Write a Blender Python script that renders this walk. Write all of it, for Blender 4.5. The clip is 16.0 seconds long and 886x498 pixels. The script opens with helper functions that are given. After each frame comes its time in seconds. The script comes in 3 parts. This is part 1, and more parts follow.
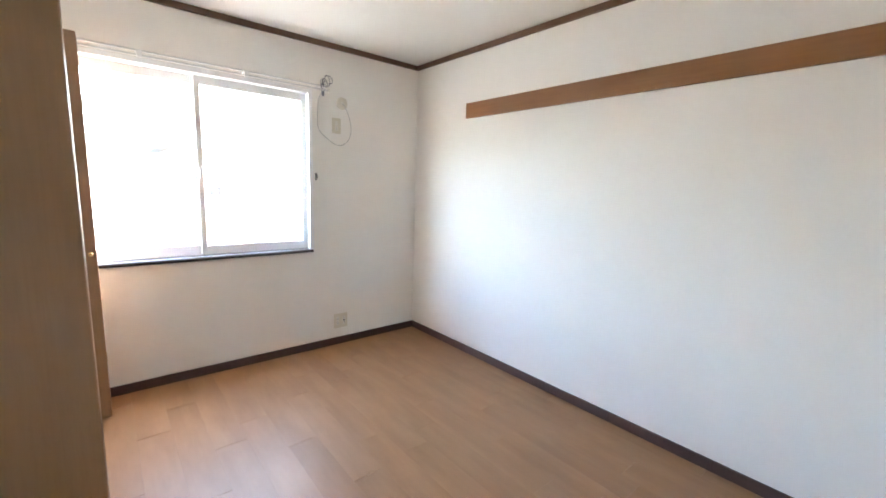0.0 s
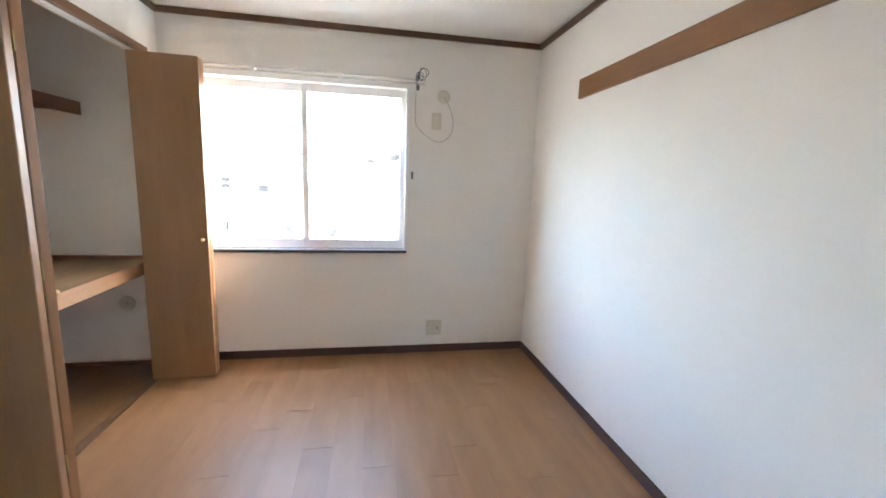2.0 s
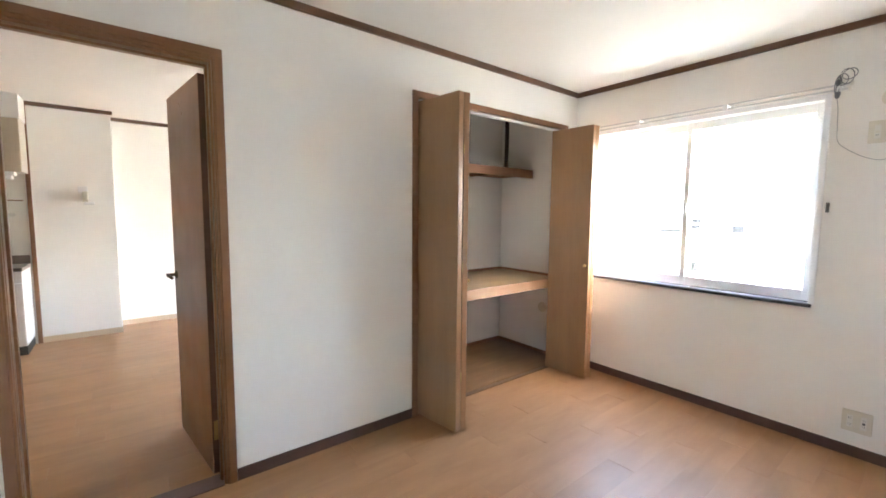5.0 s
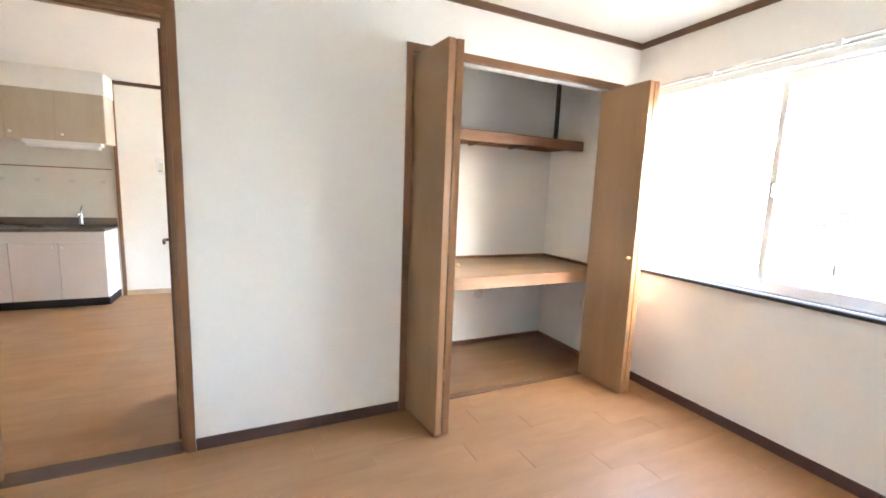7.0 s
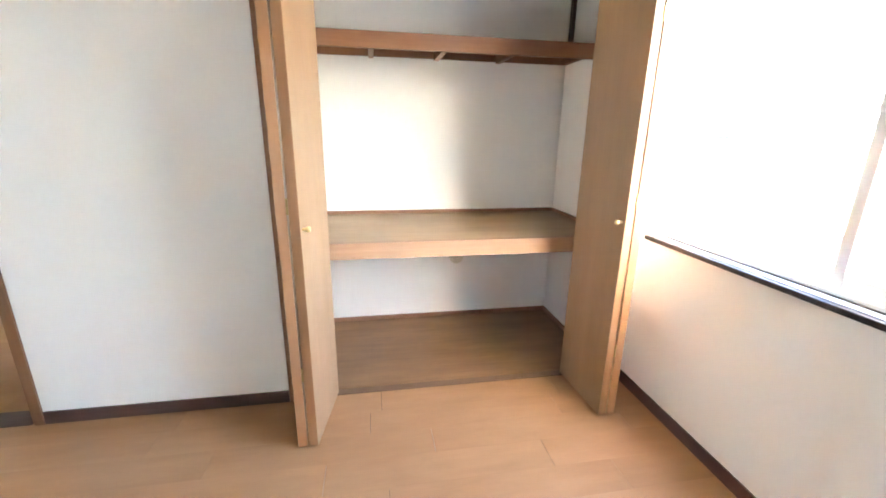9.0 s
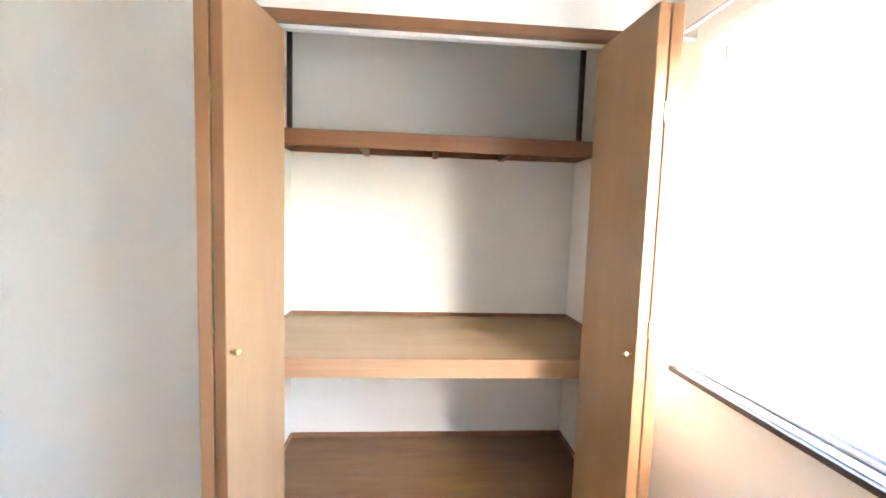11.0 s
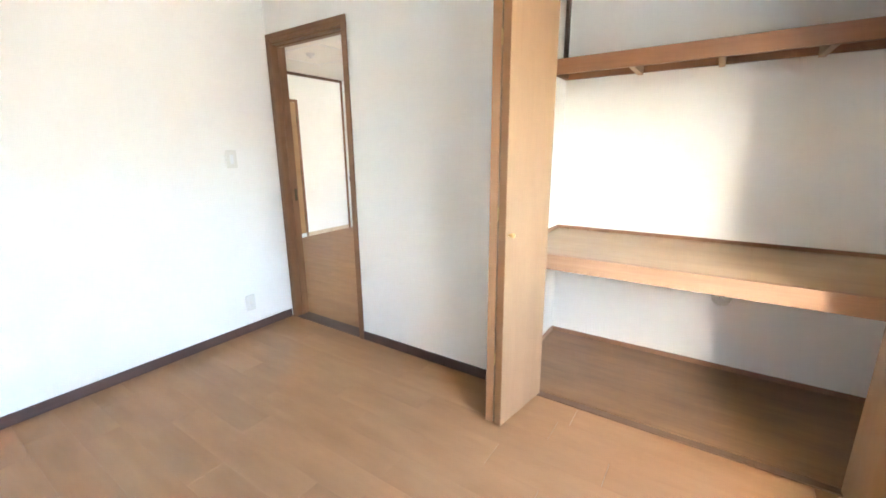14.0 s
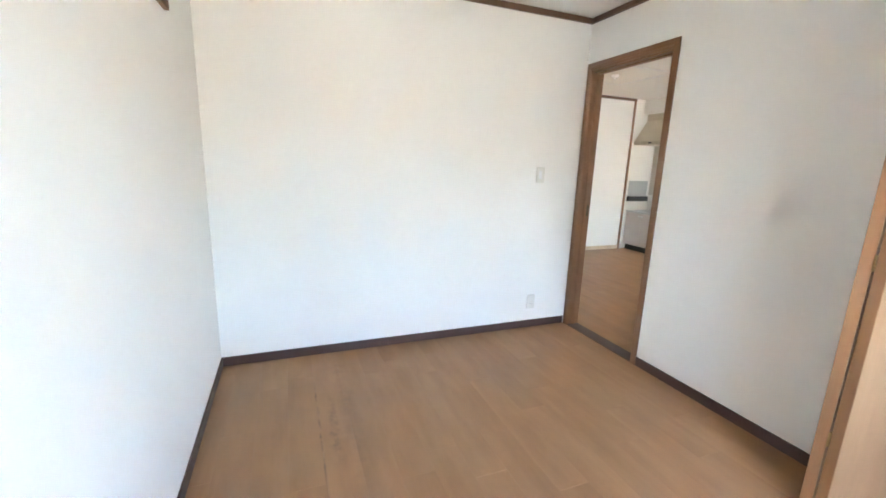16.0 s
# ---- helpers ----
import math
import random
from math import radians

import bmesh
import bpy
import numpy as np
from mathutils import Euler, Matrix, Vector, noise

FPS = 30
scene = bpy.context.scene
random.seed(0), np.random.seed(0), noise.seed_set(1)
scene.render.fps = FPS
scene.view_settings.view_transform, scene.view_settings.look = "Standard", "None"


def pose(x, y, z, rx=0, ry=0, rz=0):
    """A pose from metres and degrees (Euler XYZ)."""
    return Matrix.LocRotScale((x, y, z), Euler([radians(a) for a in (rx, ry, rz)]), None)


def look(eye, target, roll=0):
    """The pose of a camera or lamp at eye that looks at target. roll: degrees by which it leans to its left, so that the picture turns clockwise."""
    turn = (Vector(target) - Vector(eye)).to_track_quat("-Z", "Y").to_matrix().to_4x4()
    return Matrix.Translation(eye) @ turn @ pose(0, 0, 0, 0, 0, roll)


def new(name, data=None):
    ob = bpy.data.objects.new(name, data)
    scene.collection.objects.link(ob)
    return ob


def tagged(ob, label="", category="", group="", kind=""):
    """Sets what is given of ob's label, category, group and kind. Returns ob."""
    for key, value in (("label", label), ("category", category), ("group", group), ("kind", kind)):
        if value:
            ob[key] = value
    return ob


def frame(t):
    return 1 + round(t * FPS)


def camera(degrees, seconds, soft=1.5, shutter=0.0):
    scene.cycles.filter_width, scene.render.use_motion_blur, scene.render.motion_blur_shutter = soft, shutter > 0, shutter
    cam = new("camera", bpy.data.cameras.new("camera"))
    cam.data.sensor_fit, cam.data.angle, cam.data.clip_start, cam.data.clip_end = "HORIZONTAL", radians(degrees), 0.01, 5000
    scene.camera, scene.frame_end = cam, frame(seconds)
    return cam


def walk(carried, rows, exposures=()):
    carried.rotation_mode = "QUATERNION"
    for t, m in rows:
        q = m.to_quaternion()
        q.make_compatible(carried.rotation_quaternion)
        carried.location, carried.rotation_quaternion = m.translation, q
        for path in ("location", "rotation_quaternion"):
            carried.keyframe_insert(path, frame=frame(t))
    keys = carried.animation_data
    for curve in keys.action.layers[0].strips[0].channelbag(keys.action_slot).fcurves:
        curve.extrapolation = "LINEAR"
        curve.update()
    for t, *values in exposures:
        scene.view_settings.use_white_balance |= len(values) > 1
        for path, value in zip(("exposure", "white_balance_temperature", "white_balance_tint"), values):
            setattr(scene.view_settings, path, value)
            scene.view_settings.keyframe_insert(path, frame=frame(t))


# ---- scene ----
cam = camera(95.2, 16.0, 1.7)
PATH = [
    (0, (0.391, 0.51, 1.356), (1.665, 2.022, 1.052), 2.0),
    (0.5, (0.541, 0.538, 1.302), (1.512, 2.266, 1.036), 1.3),
    (1, (0.758, 0.521, 1.373), (1.503, 2.34, 1.003), 0.6),
    (1.5, (1.043, 0.552, 1.324), (1.591, 2.447, 0.999), 2.7),
    (2, (1.366, 0.52, 1.356), (1.721, 2.461, 1.032), 2.1),
    (2.5, (1.672, 0.49, 1.304), (2.025, 2.442, 1.051), 1.1),
    (3, (1.956, 0.534, 1.308), (2.205, 2.503, 1.064), 6.8),
    (3.5, (2.153, 0.544, 1.317), (1.72, 2.485, 1.106), 4.2),
    (4, (2.239, 0.484, 1.358), (1.27, 2.228, 1.225), 3.5),
    (4.5, (2.217, 0.467, 1.341), (0.923, 1.984, 1.188), 1.2),
    (5, (2.149, 0.417, 1.345), (0.581, 1.646, 1.172), 0.5),
    (5.2, (2.142, 0.402, 1.343), (0.506, 1.543, 1.189), 0.4),
    (7.3, (2.184, 1.282, 1.288), (0.362, 2.061, 1.017), 1.8),
    (7.5, (2.168, 1.408, 1.278), (0.332, 2.154, 1.005), 1.5),
    (8, (2.075, 1.804, 1.29), (0.267, 2.548, 0.87), 1.2),
    (8.5, (1.959, 2.079, 1.295), (0.085, 2.545, 0.773), 4.6),
    (9, (1.822, 2.282, 1.286), (-0.072, 2.618, 0.737), 0.9),
    (9.5, (1.678, 2.412, 1.279), (-0.203, 2.667, 0.652), 1.9),
    (10, (1.581, 2.496, 1.314), (-0.357, 2.711, 0.869), 2.3),
    (10.2, (1.564, 2.526, 1.342), (-0.405, 2.702, 1.04), 2.1),
    (11.0, (1.575, 2.575, 1.375), (-0.415, 2.725, 1.215), 1.8),
    (12.3, (1.607, 2.622, 1.375), (-0.321, 2.72, 0.853), 1.4),
    (12.5, (1.648, 2.635, 1.344), (-0.265, 2.706, 0.765), 1.5),
    (13, (1.692, 2.683, 1.319), (-0.194, 2.649, 0.656), -0.2),
    (13.5, (1.765, 2.75, 1.31), (-0.062, 2.203, 0.708), -0.2),
    (14, (1.887, 2.736, 1.297), (0.272, 1.656, 0.823), -0.5),
    (14.5, (2.044, 2.76, 1.311), (0.689, 1.367, 0.837), -0.3),
    (15, (2.155, 2.768, 1.34), (1.101, 1.119, 0.925), 1.5),
    (15.5, (2.192, 2.755, 1.337), (1.372, 0.972, 0.952), 1.9),
    (16, (2.192, 2.703, 1.315), (1.482, 0.88, 0.9), 1.9),
]
EXPOSURES = [(0.0, 6.16, 6500, 10), (1.0, 5.9, 6500, 10), (2.0, 5.9, 6500, 10), (3.0, 5.86, 6450, 10), (3.5, 5.85, 6500, 10), (4.0, 5.92, 6600, 10), (4.5, 6.2, 6650, 10), (5.0, 6.3, 6650, 10),
             (7.5, 6.83, 6520, 9), (9.0, 6.8, 6460, 9), (10.2, 6.92, 6460, 9), (12.5, 6.38, 6450, 8), (13.5, 6.85, 6500, 8), (14.0, 6.84, 6550, 8), (15.0, 6.62, 6520, 8), (16.0, 6.5, 6520, 8)]
walk(cam, [(t, look(eye, target, roll)) for t, eye, target, roll in PATH], EXPOSURES)

# ---- world and light ----
world = bpy.data.worlds.new("sky")
scene.world = world
world.use_nodes = True
wn = world.node_tree
sky = wn.nodes.new("ShaderNodeTexSky")
sky.sky_type, sky.sun_disc = "NISHITA", False
sky.sun_elevation, sky.sun_rotation = radians(38), radians(97)
sky.air_density, sky.dust_density = 1.0, 5.0
wn.links.new(sky.outputs[0], wn.nodes["Background"].inputs[0])
wn.nodes["Background"].inputs[1].default_value = 0.15

sun = new("sun", bpy.data.lights.new("sun", "SUN"))
sun.data.energy, sun.data.angle, sun.data.color = 5.0, radians(0.6), (1.0, 0.95, 0.88)
sun.matrix_world = look((12.6, -1.55, 9.9), (0, 0, 0))

# ---- materials ----
def material(name, rough=0.5, metal=0.0):
    m = bpy.data.materials.new(name)
    m.use_nodes = True
    b = m.node_tree.nodes["Principled BSDF"]
    b.inputs["Roughness"].default_value, b.inputs["Metallic"].default_value = rough, metal
    return m, m.node_tree, b


def noise_tex(nt, vec, scale, detail=4.0, rough=0.6):
    n = nt.nodes.new("ShaderNodeTexNoise")
    n.inputs["Scale"].default_value, n.inputs["Detail"].default_value, n.inputs["Roughness"].default_value = scale, detail, rough
    nt.links.new(vec, n.inputs["Vector"])
    return n.outputs["Fac"]


def ramp(nt, fac, stops):
    r = nt.nodes.new("ShaderNodeValToRGB")
    e = r.color_ramp.elements
    while len(e) < len(stops):
        e.new(0.5)
    for el, (p, c) in zip(e, stops):
        el.position, el.color = p, (*c, 1)
    nt.links.new(fac, r.inputs[0])
    return r.outputs[0]


def mix(nt, a, b, fac, mode="MIX"):
    n = nt.nodes.new("ShaderNodeMix")
    n.data_type, n.blend_type = "RGBA", mode
    for sock, v in ((n.inputs[0], fac), (n.inputs[6], a), (n.inputs[7], b)):
        if isinstance(v, bpy.types.NodeSocket):
            nt.links.new(v, sock)
        else:
            sock.default_value = v if isinstance(v, float) else (*v, 1)
    return n.outputs[2]


def math_node(nt, op, a, b):
    n = nt.nodes.new("ShaderNodeMath")
    n.operation = op
    for sock, v in ((n.inputs[0], a), (n.inputs[1], b)):
        if isinstance(v, bpy.types.NodeSocket):
            nt.links.new(v, sock)
        else:
            sock.default_value = v
    return n.outputs[0]


def bump(nt, b, height, strength, distance=0.002):
    n = nt.nodes.new("ShaderNodeBump")
    n.inputs["Strength"].default_value, n.inputs["Distance"].default_value = strength, distance
    nt.links.new(height, n.inputs["Height"])
    nt.links.new(n.outputs[0], b.inputs["Normal"])


def coords(nt, scale=(1, 1, 1), shuffle=False):
    tc = nt.nodes.new("ShaderNodeTexCoord")
    mp = nt.nodes.new("ShaderNodeMapping")
    mp.inputs["Scale"].default_value = scale
    nt.links.new(tc.outputs["Object"], mp.inputs["Vector"])
    if shuffle:
        info = nt.nodes.new("ShaderNodeObjectInfo")
        comb = nt.nodes.new("ShaderNodeCombineXYZ")
        for i, k in enumerate((37.0, 91.0, 53.0)):
            nt.links.new(math_node(nt, "MULTIPLY", info.outputs["Random"], k), comb.inputs[i])
        nt.links.new(comb.outputs[0], mp.inputs["Location"])
        return mp.outputs[0], info.outputs["Random"]
    return mp.outputs[0], None


def wood(name, dark, light, axis="z", rough=0.42, shuffle=False, spread=0.12, coat=0.0, grain=1.0, fine_share=0.30):
    """Veneer or lacquered timber with grain along one axis."""
    m, nt, b = material(name, rough)
    s = {"x": (1.2, 26, 26), "y": (26, 1.2, 26), "z": (26, 26, 1.2)}[axis]
    v, rnd = coords(nt, s, shuffle)
    fine = noise_tex(nt, v, 3.0 * grain, 6, 0.65)
    s2 = tuple(k * 0.16 for k in s)
    v2, _ = coords(nt, s2, shuffle)
    broad = noise_tex(nt, v2, 2.0, 3, 0.5)
    v4, _ = coords(nt, tuple(1.0 + 0.12 * k for k in s), shuffle)
    figure = noise_tex(nt, v4, 2.2, 4, 0.55)
    f = math_node(nt, "ADD", math_node(nt, "MULTIPLY", fine, fine_share), math_node(nt, "ADD", math_node(nt, "MULTIPLY", broad, 0.30), math_node(nt, "MULTIPLY", figure, 0.70 - fine_share)))
    mid = tuple((p + q) / 2 for p, q in zip(dark, light))
    col = ramp(nt, f, [(0.32, dark), (0.5, mid), (0.68, light)])
    if shuffle:
        hsv = nt.nodes.new("ShaderNodeHueSaturation")
        nt.links.new(col, hsv.inputs["Color"])
        nt.links.new(math_node(nt, "ADD", math_node(nt, "MULTIPLY", rnd, spread * 2), 1.0 - spread), hsv.inputs["Value"])
        col = hsv.outputs[0]
    nt.links.new(col, b.inputs["Base Color"])
    v3, _ = coords(nt)
    worn = noise_tex(nt, v3, 5.0, 5, 0.6)
    nt.links.new(math_node(nt, "ADD", math_node(nt, "MULTIPLY", worn, 0.22), rough - 0.11), b.inputs["Roughness"])
    b.inputs["Coat Weight"].default_value = coat
    b.inputs["Coat Roughness"].default_value = 0.25
    bump(nt, b, fine, 0.12, 0.0006)
    return m


def wallpaper(name, colour, weave=1.0):
    """Vinyl wallpaper: a fine woven relief and faint blotches."""
    m, nt, b = material(name, 0.75)
    v, _ = coords(nt)
    blot = noise_tex(nt, v, 1.3, 4, 0.6)
    low = tuple(c * 0.965 for c in colour)
    nt.links.new(ramp(nt, blot, [(0.3, low), (0.7, colour)]), b.inputs["Base Color"])
    vv, _ = coords(nt, (180, 180, 420))
    weave_h = noise_tex(nt, vv, 1.0, 3, 0.7)
    vb, _ = coords(nt)
    grain_h = noise_tex(nt, vb, 260.0, 2, 0.5)
    bump(nt, b, math_node(nt, "ADD", weave_h, grain_h), 0.45 * weave, 0.001)
    b.inputs["Specular IOR Level"].default_value = 0.3
    return m


def paint(name, colour, rough=0.4, metal=0.0, vary=0.05, scale=9.0):
    """Painted, plastic or metal surface with slight soiling."""
    m, nt, b = material(name, rough, metal)
    v, _ = coords(nt)
    f = noise_tex(nt, v, scale, 5, 0.65)
    nt.links.new(ramp(nt, f, [(0.3, tuple(c * (1 - vary) for c in colour)), (0.7, colour)]), b.inputs["Base Color"])
    nt.links.new(math_node(nt, "ADD", math_node(nt, "MULTIPLY", f, 0.16), max(rough - 0.08, 0.02)), b.inputs["Roughness"])
    return m


WALLPAPER = wallpaper("white_wallpaper", (0.888, 0.863, 0.815))
CEILING = wallpaper("ceiling_paper", (0.83, 0.805, 0.755), 0.7)
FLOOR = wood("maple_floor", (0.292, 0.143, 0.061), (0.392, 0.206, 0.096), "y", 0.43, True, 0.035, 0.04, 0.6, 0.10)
FLOOR.node_tree.nodes["Principled BSDF"].inputs["Specular IOR Level"].default_value = 0.38
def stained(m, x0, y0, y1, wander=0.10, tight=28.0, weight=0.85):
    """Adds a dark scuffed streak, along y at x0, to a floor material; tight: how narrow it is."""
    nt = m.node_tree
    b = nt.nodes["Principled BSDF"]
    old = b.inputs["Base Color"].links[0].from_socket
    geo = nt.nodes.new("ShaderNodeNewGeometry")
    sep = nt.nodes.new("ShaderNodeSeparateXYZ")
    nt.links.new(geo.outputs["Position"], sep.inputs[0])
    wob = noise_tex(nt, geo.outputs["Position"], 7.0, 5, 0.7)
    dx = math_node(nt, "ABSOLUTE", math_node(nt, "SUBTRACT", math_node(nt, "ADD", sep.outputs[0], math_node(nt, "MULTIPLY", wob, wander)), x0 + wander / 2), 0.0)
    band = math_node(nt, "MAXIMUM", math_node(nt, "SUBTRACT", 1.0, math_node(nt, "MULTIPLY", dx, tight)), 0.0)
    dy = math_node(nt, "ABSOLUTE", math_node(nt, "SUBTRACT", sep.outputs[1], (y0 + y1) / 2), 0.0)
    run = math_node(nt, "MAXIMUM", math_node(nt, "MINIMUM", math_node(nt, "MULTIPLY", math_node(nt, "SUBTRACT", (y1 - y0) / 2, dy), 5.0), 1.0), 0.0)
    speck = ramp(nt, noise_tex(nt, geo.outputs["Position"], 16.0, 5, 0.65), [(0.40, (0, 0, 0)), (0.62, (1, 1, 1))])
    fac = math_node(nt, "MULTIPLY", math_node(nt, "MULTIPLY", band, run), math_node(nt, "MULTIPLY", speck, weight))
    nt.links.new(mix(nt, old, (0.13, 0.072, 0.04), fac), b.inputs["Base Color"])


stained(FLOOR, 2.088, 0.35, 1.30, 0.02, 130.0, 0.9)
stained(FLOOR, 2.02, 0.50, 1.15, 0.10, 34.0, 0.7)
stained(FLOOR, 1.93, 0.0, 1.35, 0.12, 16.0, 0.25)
SUBFLOOR = paint("subfloor", (0.10, 0.055, 0.03), 0.8)
TRIM = wood("dark_trim", (0.065, 0.033, 0.026), (0.115, 0.062, 0.047), "y", 0.45)
TRIM_X = wood("dark_trim_cross", (0.065, 0.033, 0.026), (0.115, 0.062, 0.047), "x", 0.45)
CROWN = wood("brown_crown", (0.10, 0.048, 0.026), (0.17, 0.085, 0.045), "y", 0.45)
CROWN_X = wood("brown_crown_cross", (0.10, 0.048, 0.026), (0.17, 0.085, 0.045), "x", 0.45)
RAIL = wood("oak_rail", (0.21, 0.092, 0.032), (0.31, 0.145, 0.053), "y", 0.45)
CASING = wood("brown_casing", (0.17, 0.076, 0.034), (0.27, 0.13, 0.06), "z", 0.4)
CASING_Y = wood("brown_casing_cross", (0.17, 0.076, 0.034), (0.27, 0.13, 0.06), "y", 0.4)
LEAF = wood("tan_veneer", (0.28, 0.158, 0.08), (0.37, 0.219, 0.116), "z", 0.42, False, 0.1, 0.0)
LEAF.node_tree.nodes["Principled BSDF"].inputs["Specular IOR Level"].default_value = 0.5
LEAF_EDGE = wood("tan_edge", (0.25, 0.115, 0.048), (0.34, 0.165, 0.075), "z", 0.42)
DOORWOOD = wood("door_veneer", (0.225, 0.098, 0.041), (0.315, 0.147, 0.064), "z", 0.32, False, 0.1, 0.0)
DOORTAN = wood("tan_door_veneer", (0.36, 0.195, 0.09), (0.46, 0.265, 0.13), "z", 0.4)
DOOREDGE = wood("door_edge", (0.09, 0.04, 0.025), (0.15, 0.07, 0.04), "z", 0.5)
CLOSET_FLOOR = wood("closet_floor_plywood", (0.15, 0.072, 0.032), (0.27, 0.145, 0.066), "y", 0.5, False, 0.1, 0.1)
PLY = wood("closet_plywood", (0.325, 0.2, 0.104), (0.445, 0.29, 0.16), "y", 0.5, False, 0.1, 0.1)
CEDAR = wood("reddish_batten", (0.29, 0.152, 0.079), (0.42, 0.24, 0.133), "y", 0.5, True, 0.1)
CEDAR_RED = wood("red_brown_batten", (0.20, 0.086, 0.038), (0.30, 0.138, 0.064), "y", 0.48)
BEARER = wood("pale_bearer", (0.36, 0.20, 0.105), (0.48, 0.285, 0.155), "x", 0.5)
CEDAR_X = wood("reddish_batten_cross", (0.22, 0.10, 0.045), (0.32, 0.158, 0.078), "x", 0.5)
STRIP_DARK = wood("dark_floor_strip", (0.11, 0.055, 0.027), (0.175, 0.092, 0.046), "y", 0.5)
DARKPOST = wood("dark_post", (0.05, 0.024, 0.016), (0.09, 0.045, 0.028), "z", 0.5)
BEIGEWOOD = wood("beige_base", (0.58, 0.43, 0.28), (0.68, 0.53, 0.37), "y", 0.5)
WHITE = paint("white_vinyl", (0.80, 0.80, 0.79), 0.35)
ALU = paint("white_aluminium", (0.90, 0.90, 0.90), 0.4, 0, 0.03)
LEDGE = paint("satin_ledge", (0.36, 0.37, 0.40), 0.35, 0.3, 0.08)
BLACK_SILL = paint("dark_sill", (0.035, 0.025, 0.022), 0.35)
CREAM = paint("cream_plastic", (0.72, 0.675, 0.56), 0.4, 0, 0.08)
CREAM_LIGHT = paint("pale_plastic", (0.76, 0.735, 0.665), 0.4, 0, 0.06)
DARKGREY = paint("dark_grey_plastic", (0.06, 0.06, 0.06), 0.45)
HOOKGREY = paint("grey_hook", (0.13, 0.135, 0.125), 0.45)
COIL = paint("slate_cable", (0.10, 0.105, 0.125), 0.45)
BRASS = paint("brass", (0.72, 0.52, 0.25), 0.28, 1.0)
CHROME = paint("chrome", (0.75, 0.75, 0.76), 0.12, 1.0)
STEEL = paint("stainless", (0.52, 0.51, 0.50), 0.32, 1.0)
SHIELD = paint("pale_shield", (0.50, 0.50, 0.49), 0.4, 0.3)
COUNTER = paint("brown_steel", (0.20, 0.155, 0.13), 0.3, 0.6)
CABINET = paint("pale_pink_cabinet", (0.66, 0.58, 0.54), 0.4, 0, 0.04)
CAB_SIDE = paint("white_cabinet_side", (0.80, 0.79, 0.77), 0.4)
CREAM_SIDE = paint("cream_cabinet_side", (0.64, 0.575, 0.49), 0.4)
UPPER = wood("beige_upper_cabinet", (0.45, 0.36, 0.26), (0.53, 0.44, 0.33), "z", 0.45)
TILE = paint("cream_panel", (0.64, 0.60, 0.515), 0.3, 0, 0.06, 4)
MOTIF = paint("faded_motif", (0.55, 0.515, 0.445), 0.35)
HOOD = paint("beige_hood", (0.58, 0.50, 0.38), 0.35)
BLACKTOE = paint("black_toe", (0.012, 0.011, 0.011), 0.5)
RAILMETAL = paint("worn_rail_metal", (0.60, 0.60, 0.59), 0.4, 0.0, 0.12)
HINGE = paint("dull_brass", (0.40, 0.28, 0.13), 0.35, 0.9, 0.2)
BRONZE = paint("aged_bronze", (0.13, 0.095, 0.06), 0.38, 0.8, 0.2)
CABLE = paint("grey_cable", (0.36, 0.35, 0.34), 0.5)
ASPHALT = paint("concrete_ground", (0.06, 0.059, 0.057), 0.9, 0, 0.25, 3)
STUCCO = paint("pale_stucco", (0.62, 0.58, 0.52), 0.8, 0, 0.1, 2)
STUCCO_GREY = paint("grey_stucco", (0.45, 0.45, 0.44), 0.8, 0, 0.1, 2)
ROOF = paint("grey_roof", (0.12, 0.125, 0.135), 0.7, 0, 0.2, 2)
PANE_DARK = paint("dark_pane", (0.012, 0.013, 0.014), 0.8)
POLE = paint("concrete_pole", (0.32, 0.31, 0.30), 0.8, 0, 0.15, 3)

GLASS, gt, gb = material("window_glass", 0.0)
gt.nodes.remove(gb)
clear = gt.nodes.new("ShaderNodeBsdfTransparent")
gloss = gt.nodes.new("ShaderNodeBsdfGlossy")
gloss.inputs["Roughness"].default_value = 0.02
blend = gt.nodes.new("ShaderNodeMixShader")
clear.inputs[0].default_value = (0.95, 0.97, 0.97, 1)
blend.inputs[0].default_value = 0.03
gt.links.new(clear.outputs[0], blend.inputs[1])
gt.links.new(gloss.outputs[0], blend.inputs[2])
gt.links.new(blend.outputs[0], gt.nodes["Material Output"].inputs[0])


# ---- mesh helpers ----
def box(bm, x0, x1, y0, y1, z0, z1, bevel=0.0):
    """Adds a box, its edges rounded by bevel."""
    vs = [bm.verts.new(p) for p in ((x0, y0, z0), (x1, y0, z0), (x1, y1, z0), (x0, y1, z0), (x0, y0, z1), (x1, y0, z1), (x1, y1, z1), (x0, y1, z1))]
    fs = [bm.faces.new([vs[i] for i in q]) for q in ((3, 2, 1, 0), (4, 5, 6, 7), (0, 1, 5, 4), (1, 2, 6, 5), (2, 3, 7, 6), (3, 0, 4, 7))]
    if bevel:
        es = {e for f in fs for e in f.edges}
        bmesh.ops.bevel(bm, geom=list(es), offset=bevel, segments=2, affect="EDGES", profile=0.6)
    return bm


def boxes(*rows, bevel=0.0):
    bm = bmesh.new()
    for r in rows:
        b2 = bmesh.new()
        box(b2, *r, bevel=bevel)
        me = bpy.data.meshes.new("tmp")
        b2.to_mesh(me)
        b2.free()
        bm.from_mesh(me)
        bpy.data.meshes.remove(me)
    return bm


